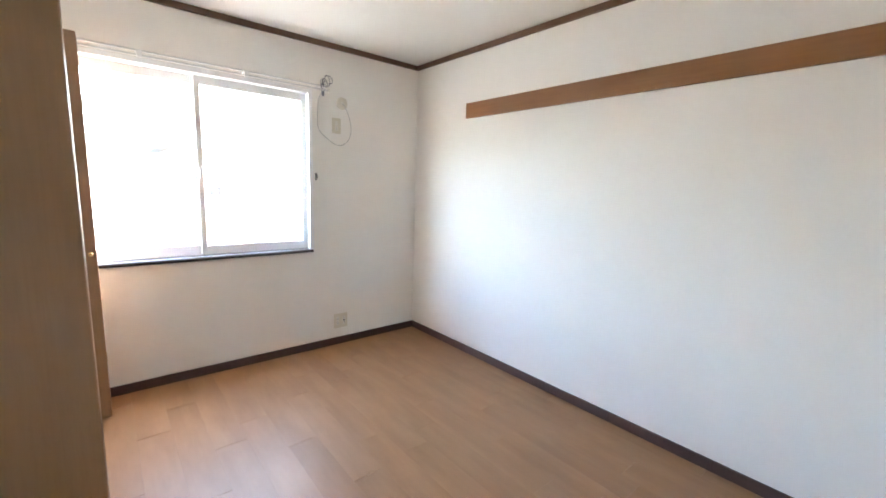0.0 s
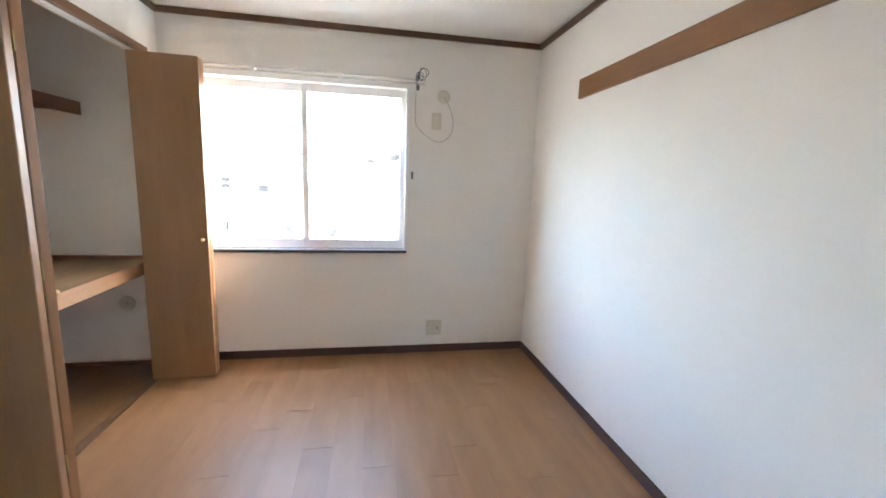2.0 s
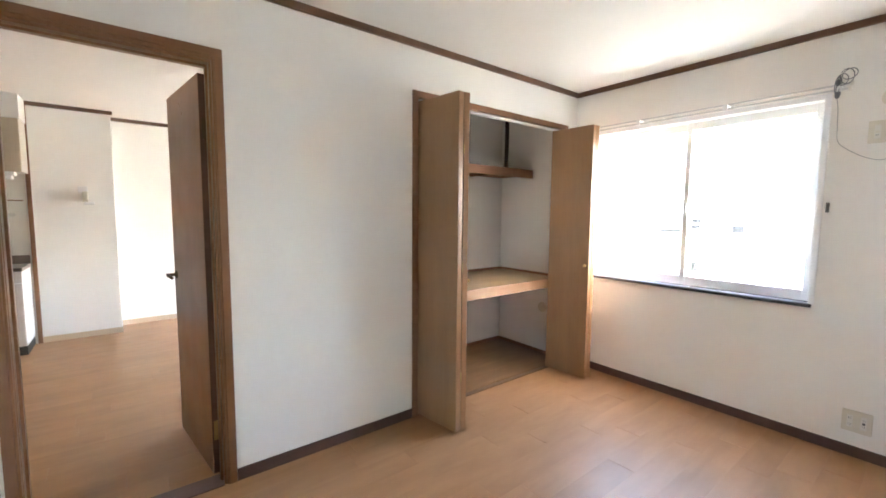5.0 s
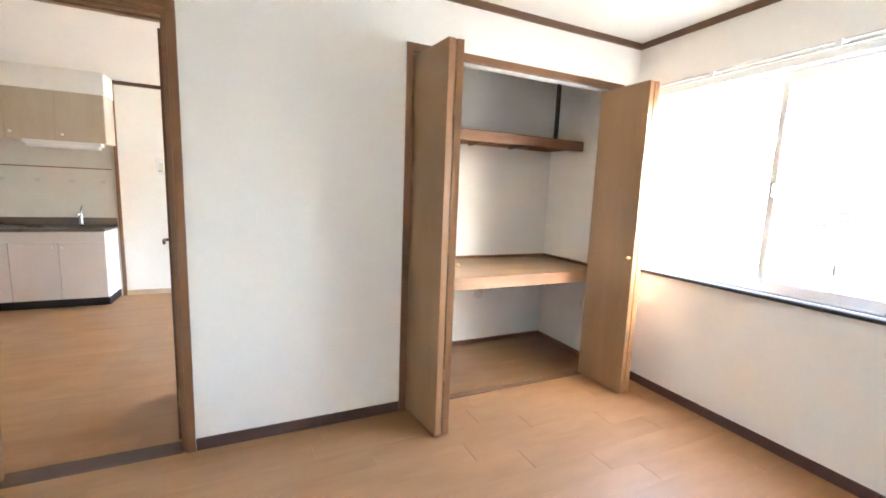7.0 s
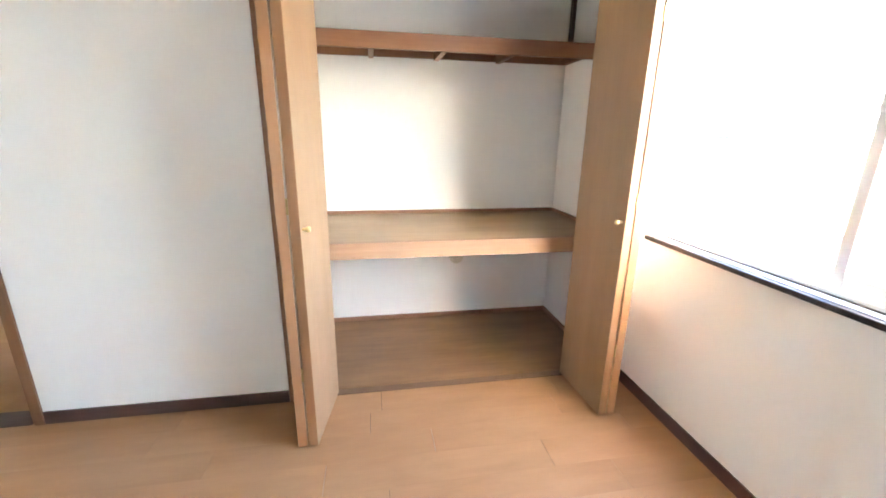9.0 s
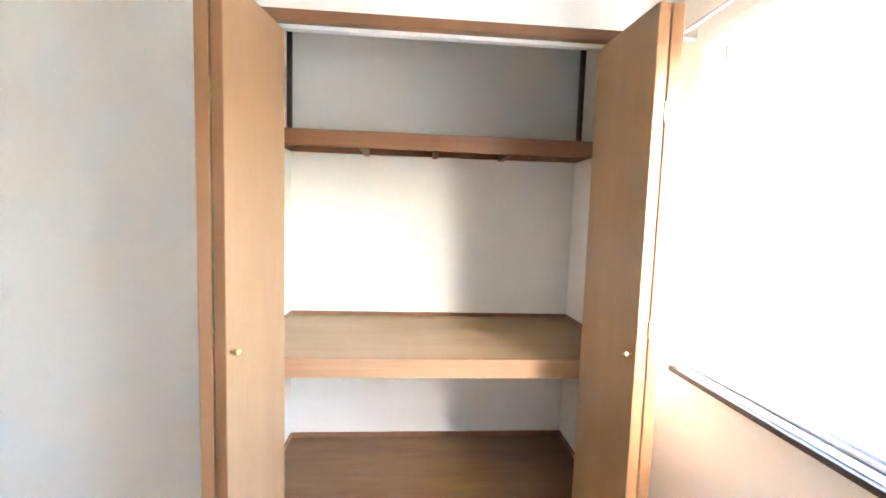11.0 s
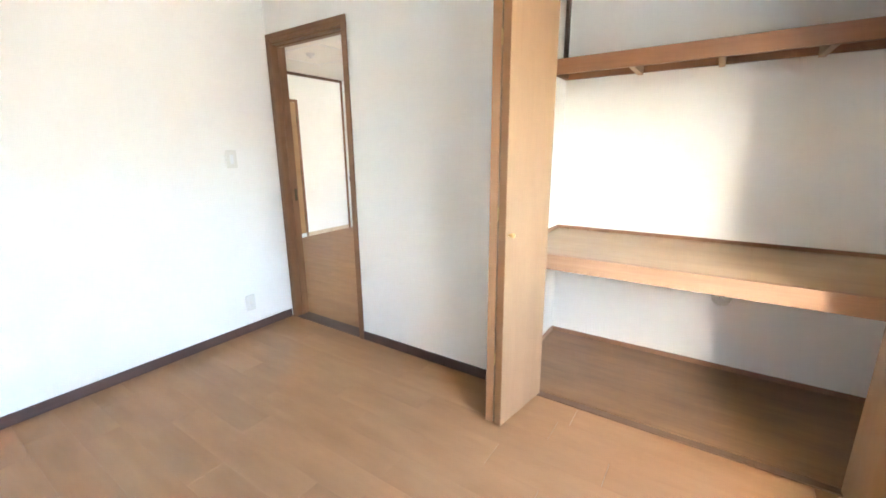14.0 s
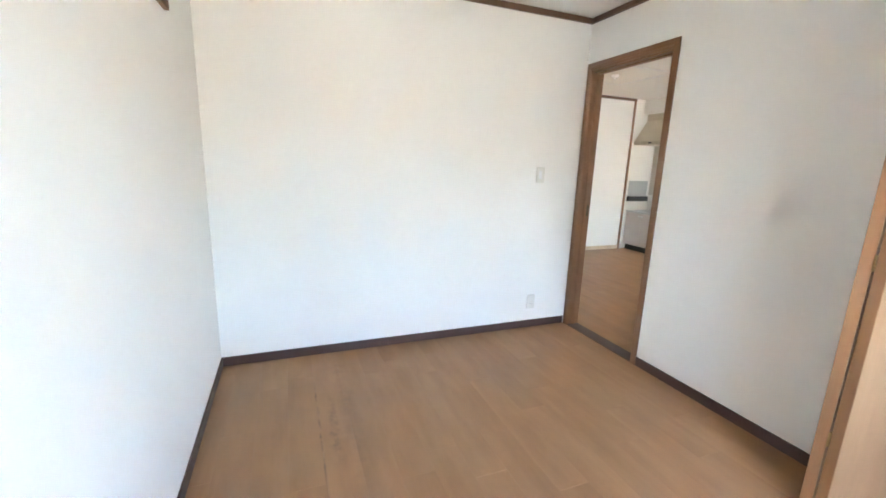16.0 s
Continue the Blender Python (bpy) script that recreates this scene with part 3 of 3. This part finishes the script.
# ---- wall fittings ----
def plate(name, label, category, cx, z, w, h, wall, kind_of):
    """A wall plate facing the room: a rounded cover and its inserts, built facing -y then turned."""
    m = Matrix.Translation((cx, L, z)) if wall == "n" else Matrix.Translation((cx, 0, z)) @ Matrix.Rotation(math.pi, 4, "Z")
    p = thing(name, label, category, m=m)
    part("cover", boxes((-w / 2, w / 2, -0.008, 0, -h / 2, h / 2), bevel=0.003), CREAM if wall == "n" else CREAM_LIGHT, p)
    if kind_of == "outlet2":
        for sx in (-0.028, 0.028):
            part("insert", boxes((sx - 0.012, sx + 0.012, -0.010, -0.008, -0.036, 0.036), bevel=0.0008), CREAM_LIGHT, p)
            for zz in (-0.018, 0.018):
                for dx in (-0.004, 0.004):
                    part("slot", boxes((sx + dx - 0.0009, sx + dx + 0.0009, -0.0106, -0.0101, zz - 0.004, zz + 0.004)), DARKGREY, p)
        part("jack", boxes((0.022, 0.034, -0.0115, -0.010, -0.006, 0.006)), DARKGREY, p)
    elif kind_of == "outlet":
        part("insert", boxes((-0.012, 0.012, -0.010, -0.008, -0.036, 0.036), bevel=0.0008), CREAM_LIGHT, p)
        for dx in (-0.004, 0.004):
            part("slot", boxes((dx - 0.0009, dx + 0.0009, -0.0106, -0.0101, -0.022, -0.014)), DARKGREY, p)
        part("earth_terminal", boxes((-0.008, 0.008, -0.0115, -0.010, -0.006, 0.004), bevel=0.0006), CREAM, p)
    else:
        part("rocker", boxes((-0.012, 0.012, -0.011, -0.008, -0.03, 0.03), bevel=0.001), WHITE, p)
    return p


plate("wall_outlet", "cream double power outlet low on the wall", "outlet", 1.872, 0.204, 0.122, 0.122, "n", "outlet2")
plate("wall_outlet", "cream air-conditioner outlet high on the wall", "outlet", 1.842, 1.80, 0.072, 0.118, "n", "outlet")
plate("light_switch", "pale plastic light switch", "switch", 0.355, 1.25, 0.072, 0.118, "s", "switch")
plate("wall_outlet", "pale plastic power outlet low on the wall", "outlet", 0.350, 0.222, 0.072, 0.118, "s", "outlet")

cap = thing("sleeve_cap", "round cream pipe cap on the wall above an outlet", "pipe cap", m=Matrix.Translation((1.890, L, 1.975)) @ Matrix.Rotation(radians(90), 4, "X"))
part("disc", lathe([(0.046, 0.0), (0.047, 0.006), (0.043, 0.011), (0.02, 0.013)], None, 32), CREAM, cap, smooth=False)
part("nub", lathe([(0.012, 0.013), (0.011, 0.021), (0.006, 0.023)], None, 16), CREAM_LIGHT, cap)
solid("hanging_cable", tube(smooth_run([(1.890, L - 0.024, 1.97), (1.908, L - 0.025, 1.945), (1.948, L - 0.012, 1.875), (1.968, L - 0.008, 1.79), (1.945, L - 0.008, 1.70), (1.875, L - 0.008, 1.652),
                                       (1.80, L - 0.008, 1.672), (1.72, L - 0.008, 1.73), (1.69, L - 0.012, 1.77), (1.684, L - 0.014, 1.84), (1.682, L - 0.03, 1.95), (1.680, L - 0.085, 2.0)], 6), 0.0019, 8),
      CABLE, "thin grey cable hanging in a loop from the pipe cap", "cable", smooth=True)
coil = thing("cable_coil", "dark cable coiled over the curtain rail end", "cable", (1.69, L - 0.112, 2.05))
for rx, rz, dx, dz, tw in ((0.026, 0.040, 0.030, 0.045, 0.3), (0.020, 0.032, 0.014, 0.030, 1.2), (0.030, 0.030, 0.040, 0.055, 2.1), (0.009, 0.062, 0.0, -0.005, 0.7), (0.011, 0.050, -0.006, 0.004, 1.9)):
    part("loop", tube([(dx + rx * math.sin(k * math.tau / 24), 0.012 * math.sin(k * math.tau / 24 + tw), dz + rz * math.cos(k * math.tau / 24)) for k in range(25)], 0.0021, 6), COIL, coil, smooth=True)
part("tie", lathe([(0.006, -0.065), (0.011, -0.05), (0.009, -0.02), (0.012, 0.01), (0.007, 0.035)], Matrix.Translation((-0.004, 0, 0)), 10), COIL, coil, "dark knot of cable", smooth=True)
hook = thing("tieback_hook", "small grey curtain tieback hook beside the window", "hook", m=Matrix.Translation((1.672, L, 1.40)))
part("plate", boxes((-0.008, 0.008, -0.005, 0, -0.028, 0.028), bevel=0.002), HOOKGREY, hook)
part("hook", tube(smooth_run([(0, -0.003, -0.010), (0, -0.020, -0.014), (0, -0.026, 0.0), (0, -0.022, 0.012)], 5), 0.004, 8), HOOKGREY, hook, smooth=True)

rail = thing("curtain_rail", "white double curtain rail above the window", "curtain rail")
for y, z in ((L - 0.060, 2.066), (L - 0.108, 2.030)):
    part("rail", boxes((0.06, 1.735, y - 0.005, y + 0.005, z - 0.005, z + 0.005), bevel=0.0015), RAILMETAL, rail)
    for x in (0.06, 1.735):
        part("end_cap", boxes((x - 0.007, x + 0.007, y - 0.009, y + 0.009, z - 0.012, z + 0.012), bevel=0.002), CREAM_LIGHT, rail)
for x in (0.10, 0.605, 1.165, 1.69):
    part("bracket", boxes((x - 0.010, x + 0.010, L - 0.118, L - 0.004, 2.050, 2.055), (x - 0.014, x + 0.014, L - 0.004, L, 2.046, 2.082), (x - 0.013, x + 0.013, L - 0.122, L - 0.114, 2.018, 2.056), bevel=0.001), WHITE, rail)

rod = thing("ceiling_rod", "thin white rod fixed under the ceiling", "ceiling rod")
part("rod", boxes((0.895, 1.83, 2.165, 2.180, H - 0.022, H - 0.006), bevel=0.004), WHITE, rod)
for x in (0.93, 1.36, 1.79):
    part("clip", boxes((x - 0.012, x + 0.010, 2.164, 2.181, H - 0.008, H), bevel=0.001), WHITE, rod)

for nm, m in (("n", Matrix.Translation((-0.272, CN, 0.462)) @ Matrix.Rotation(radians(90), 4, "X")), ("w", Matrix.Translation((CB, 2.85, 0.455)) @ Matrix.Rotation(radians(90), 4, "Y"))):
    pc = thing("vent_cap", "round cream pipe cap low in the closet", "pipe cap", m=m, group="closet pipe caps")
    part("ring", lathe([(0.048, 0.0), (0.050, 0.006), (0.046, 0.016), (0.03, 0.018)], None, 28), CREAM, pc)
    part("nub", lathe([(0.015, 0.018), (0.013, 0.03), (0.006, 0.032)], None, 14), CREAM, pc)

# ---- kitchen ----
def knob(parent, x, y, z, mat=WHITE):
    return part("knob", lathe([(0.006, 0), (0.006, 0.012), (0.013, 0.016), (0.013, 0.024), (0.009, 0.028)], Matrix.Translation((x, y, z)) @ Matrix.Rotation(radians(90), 4, "Y"), 14), mat, parent)


FX = -3.085
def base_unit(name, label, y0, y1, top, apron, doors):
    u = thing(name, label, "kitchen cabinet")
    part("body", boxes((KW, FX - 0.02, y0, y1, 0.09, top), bevel=0.002), CAB_SIDE, u)
    part("toe_kick", boxes((KW, FX - 0.05, y0 + 0.004, y1 - 0.004, 0.0, 0.09)), BLACKTOE, u, "black toe kick")
    if apron:
        part("apron", boxes((FX - 0.02, FX, y0, y1, apron, top - 0.004), bevel=0.002), CABINET, u)
    w = (y1 - y0) / doors
    for k in range(doors):
        dd = part("door", boxes((FX - 0.02, FX, y0 + k * w + 0.002, y0 + (k + 1) * w - 0.002, 0.095, (apron or top) - 0.006), bevel=0.002), CABINET, u)
        knob(dd, FX, y0 + (k + (0.1 if k % 2 else 0.9)) * w, (apron or top) - 0.05)
    return u


base_unit("sink_cabinet", "pale pinkish sink base cabinet with white knobs", -1.86, -0.352, 0.79, 0.685, 4)
base_unit("gas_stand_cabinet", "low pale pinkish stove base cabinet", -2.48, -1.864, 0.63, 0.0, 2)
ctop = thing("sink_counter", "brownish stainless sink counter with a raised back edge", "counter")
part("top", boxes((KW, FX + 0.012, -1.86, -1.42, 0.79, 0.822), (KW, FX + 0.012, -0.92, -0.345, 0.79, 0.822), (KW, -3.44, -1.42, -0.92, 0.79, 0.822), (-3.16, FX + 0.012, -1.42, -0.92, 0.79, 0.822), bevel=0.003), COUNTER, ctop)
part("back_edge", boxes((KW, KW + 0.02, -1.86, -0.345, 0.822, 0.905), bevel=0.003), COUNTER, ctop)
part("basin", boxes((-3.44, -3.16, -1.42, -0.92, 0.64, 0.645), (-3.445, -3.44, -1.42, -0.92, 0.64, 0.80), (-3.16, -3.155, -1.42, -0.92, 0.64, 0.80), (-3.44, -3.16, -1.425, -1.42, 0.64, 0.80), (-3.44, -3.16, -0.92, -0.915, 0.64, 0.80)), STEEL, ctop)
solid("stove_counter", boxes((KW, FX + 0.01, -2.48, -1.866, 0.63, 0.648), bevel=0.003), STEEL, "steel top of the stove stand", "counter")
tap = thing("faucet", "chrome single-lever kitchen faucet", "faucet", (-3.45, -0.645, 0.822))
part("base", lathe([(0.026, 0), (0.026, 0.02), (0.02, 0.03), (0.019, 0.11), (0.022, 0.12), (0.018, 0.15), (0.01, 0.158)], None, 18), CHROME, tap, smooth=True)
part("spout", tube(smooth_run([(0.0, 0, 0.10), (0.04, 0.01, 0.13), (0.09, 0.02, 0.145), (0.15, 0.03, 0.14), (0.16, 0.032, 0.12)], 5), 0.011, 10), CHROME, tap, smooth=True)
part("lever", tube([(0.0, 0, 0.155), (0.03, 0.02, 0.20), (0.06, 0.04, 0.225)], 0.007, 8), CHROME, tap)

splash = solid("splash_panel", boxes((KW, KW + 0.004, -2.49, -0.34, 0.905, 1.70)), TILE, "cream kitchen splash panel with faded motifs", "panel", "structure")
for y in (-1.28, -1.0, -0.72, -0.45, -1.56, -1.84):
    part("motif", lathe([(0.028, 0), (0.028, 0.0008)], Matrix.Translation((KW + 0.0045, y, 1.30)) @ Matrix.Rotation(radians(90), 4, "Y") @ Matrix.Diagonal((0.7, 1, 1, 1)), 10), MOTIF, splash, "faded leaf motif")
hang = thing("hanging_rail", "thin steel utensil rail on the splash panel", "rail")
part("bar", tube([(KW + 0.035, -1.84, 1.44), (KW + 0.035, -0.36, 1.44)], 0.006, 8), CASING, hang)
for y in (-1.8, -1.1, -0.4):
    part("bracket", boxes((KW + 0.004, KW + 0.037, y - 0.006, y + 0.006, 1.434, 1.446)), STEEL, hang)

uc = thing("wall_cabinet", "beige kitchen wall cabinet with small knobs", "kitchen cabinet")
part("body", boxes((KW, -3.222, -1.86, -0.312, 1.70, 2.18), bevel=0.002), CREAM_SIDE, uc)
for k in range(4):
    y0 = -1.86 + k * 0.387
    dd = part("door", boxes((-3.22, -3.20, y0 + 0.002, y0 + 0.385, 1.695, 2.175), bevel=0.002), UPPER, uc)
    knob(dd, -3.20, y0 + 0.045, 1.755, WHITE)
solid("soffit", boxes((KW, -3.21, -2.5, -0.305, 2.181, H)), WALLPAPER, "papered soffit above the wall cabinets", "soffit", "structure")
lamp = thing("cabinet_lamp", "white strip lamp under the wall cabinet, off", "lamp")
part("housing", boxes((-3.36, -3.25, -0.99, -0.37, 1.662, 1.70), bevel=0.004), WHITE, lamp)
part("diffuser", boxes((-3.35, -3.26, -0.97, -0.39, 1.63, 1.662), bevel=0.008), WHITE, lamp)
hood = thing("range_hood", "beige slanted range hood above the stove", "range hood")
part("canopy", prism([(KW, 1.70), (-3.06, 1.70), (-3.06, 1.75), (-3.28, 2.08), (KW, 2.08)], "y", -2.48, -1.87, 0.004), HOOD, hood)
part("duct_cover", boxes((KW, -3.28, -2.48, -1.87, 2.08, 2.181)), HOOD, hood)
part("switch", boxes((-3.06, -3.056, -2.2, -2.14, 1.715, 1.735)), DARKGREY, hood)
shield = thing("heat_shield", "pale metal heat shield with a dark lower lip by the stove", "panel")
part("panel", boxes((-3.48, -3.08, KS, KS + 0.006, 0.88, 1.13), bevel=0.001), SHIELD, shield)
part("lip", boxes((-3.48, -3.07, KS, KS + 0.05, 0.80, 0.879), bevel=0.002), DARKGREY, shield, "dark lower lip")

hk = thing("wall_phone_bracket", "white plastic bracket on the kitchen wall", "bracket", (KW, 0.09, 1.50))
part("plate", boxes((0, 0.014, -0.05, 0.03, 0.03, 0.10), bevel=0.004), WHITE, hk)
# cream instead of white: the arm's shaded look is put into its colour
part("arm", prism([(0.0, 0.045), (0.055, 0.045), (0.075, -0.04), (0.055, -0.065), (0.0, -0.03)], "y", -0.012, 0.03, 0.004), CREAM, hk)
part("foot", boxes((0.03, 0.085, -0.004, 0.082, -0.092, -0.062), bevel=0.008), WHITE, hk)

bd = thing("door_2", "light brown wooden door closed in a brown frame", "door", kind="structure")
part("frame", boxes((-2.13, -2.09, KS, KS + 0.02, 0.0, 2.03), (-1.36, -1.32, KS, KS + 0.02, 0.0, 2.03), (-2.09, -1.36, KS, KS + 0.02, 1.99, 2.03), bevel=0.003), CASING, bd)
part("leaf", boxes((-2.088, -1.362, KS, KS + 0.012, 0.06, 1.988), bevel=0.002), DOORTAN, bd)
part("sill", boxes((-2.09, -1.36, KS, KS + 0.022, 0.0, 0.058), bevel=0.002), WHITE, bd, "white raised door sill")
for z in (0.3, 1.0, 1.75):
    part("hinge", lathe([(0.006, z - 0.04), (0.006, z + 0.04)], Matrix.Translation((-2.088, KS + 0.02, 0)), 8), BRONZE, bd)

hatch = thing("ceiling_hatch", "white-framed access hatch in the kitchen ceiling", "hatch", kind="structure")
for r in ((-1.97, -1.25, -1.78, -1.755), (-1.97, -1.25, -0.945, -0.92), (-1.97, -1.945, -1.755, -0.945), (-1.275, -1.25, -1.755, -0.945)):
    part("frame", boxes((*r, H - 0.008, H), bevel=0.002), WHITE, hatch)
part("panel", boxes((-1.94, -1.28, -1.75, -0.95, H - 0.003, H)), CEILING, hatch)
det = thing("smoke_detector", "round white ceiling detector", "detector", m=Matrix.Translation((-1.50, -1.35, H - 0.003)) @ Matrix.Rotation(math.pi, 4, "X"))
part("base", lathe([(0.05, 0.0), (0.05, 0.015), (0.04, 0.03)], None, 24), WHITE, det)
part("sensor", lathe([(0.02, 0.03), (0.018, 0.045), (0.01, 0.05)], None, 16), WHITE, det)

# ---- outside ----
solid("ground", boxes((-250, 250, L + 0.3, 400, -3.1, -3.0)), ASPHALT, "grey concrete ground outside the window", "ground", "structure")
def house(x0, x1, y0, y1, top, mat, label, wins):
    h = thing("house", label, "house", (x0, y0, -3.0))
    part("wall", boxes((0, x1 - x0, 0, y1 - y0, 0, top + 3)), mat, h)
    part("roof", prism([(-0.5, top + 3), (y1 - y0 + 0.5, top + 3), ((y1 - y0) / 2, top + 4.4)], "x", -0.5, x1 - x0 + 0.5), ROOF, h)
    for wx, wz, ww, wh in wins:
        w = part("window", boxes((wx - 0.06, wx + ww + 0.06, -0.06, 0, wz + 3 - 0.06, wz + 3 + wh + 0.06)), WHITE, h)
        part("pane", boxes((wx, wx + ww, -0.075, -0.06, wz + 3, wz + 3 + wh)), PANE_DARK, w)
    return h


house(-9.5, 1.2, 19.0, 27.0, 2.4, STUCCO, "pale stucco two-storey house across the street", [(4.75, 0.82, 0.34, 0.17), (4.75, 1.07, 0.34, 0.17), (6.2, 0.70, 0.4, 0.28), (4.7, -0.95, 0.17, 0.38), (4.92, -0.95, 0.17, 0.38), (7.25, -1.05, 0.36, 0.36), (9.1, -1.2, 0.34, 0.36), (3.0, 0.66, 1.5, 0.12)])
house(3.0, 13.5, 22.0, 30.0, 2.7, STUCCO_GREY, "grey two-storey house across the street", [(1.2, 0.6, 0.5, 0.4), (5.5, -1.2, 0.5, 0.4), (7.2, -1.2, 0.5, 0.4)])
house(-26.0, -13.0, 21.0, 29.0, 2.2, STUCCO_GREY, "grey house farther along the street", [(2.0, 0.4, 1.6, 1.0), (7.0, 0.4, 1.6, 1.0)])
pole = thing("utility_pole", "concrete utility pole by the street", "utility pole", (6.5, 14.0, -3.0))
part("pole", lathe([(0.17, 0), (0.11, 9.0)], None, 16), POLE, pole)
part("crossarm", boxes((-0.8, 0.8, -0.05, 0.05, 8.0, 8.1)), POLE, pole)

# ---- floor strips ----
PW, PL, X0 = 0.1497, 0.909, 0.1405
cut_meshes = {}
pins = {0: 2.24, 1: 2.51, 3: 2.31, 4: 2.655, 5: 2.825, 6: 2.46, 8: 2.283, 10: 2.185}
random.seed(7)


def strip(i, ya, yb, xa, xb, joint):
    """One row of floor pieces between ya and yb."""
    y = joint - PL * math.ceil((joint - ya) / PL)
    while y < yb - 0.001:
        a, b = max(y, ya), min(y + PL, yb)
        if b - a > 0.004:
            # the joints near the window have opened; the others are shut tight
            ga, gb = (0.0012 if a > 1.9 else 0.0004), (0.0012 if b > 1.9 else 0.0004)
            key = (round(b - a, 4), round(xb - xa, 4), ga, gb)
            if key not in cut_meshes:
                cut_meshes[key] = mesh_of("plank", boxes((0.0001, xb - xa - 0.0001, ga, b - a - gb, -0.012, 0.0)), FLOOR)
            me = cut_meshes[key]
            ob = new("plank", me)
            ob.parent, ob.location = floor, (xa, a, 0)
        y += PL


for i in range(-2, 18):
    xa, xb = max(X0 + i * PW, -0.012), min(X0 + (i + 1) * PW, W)
    if xb - xa > 0.003:
        strip(i, 0.0, L, xa, xb, pins.get(i, 2.0 + random.random() * PL))
# kitchen rows; past the closet they stop at its wall
x = -T - 0.012
while x > KR:
    xa, xb = max(x - PW, KR), x
    strip(0, KS, CS - 0.1 if xb > CB - 0.1 else L, xa, xb, random.random() * PL)
    x -= PW
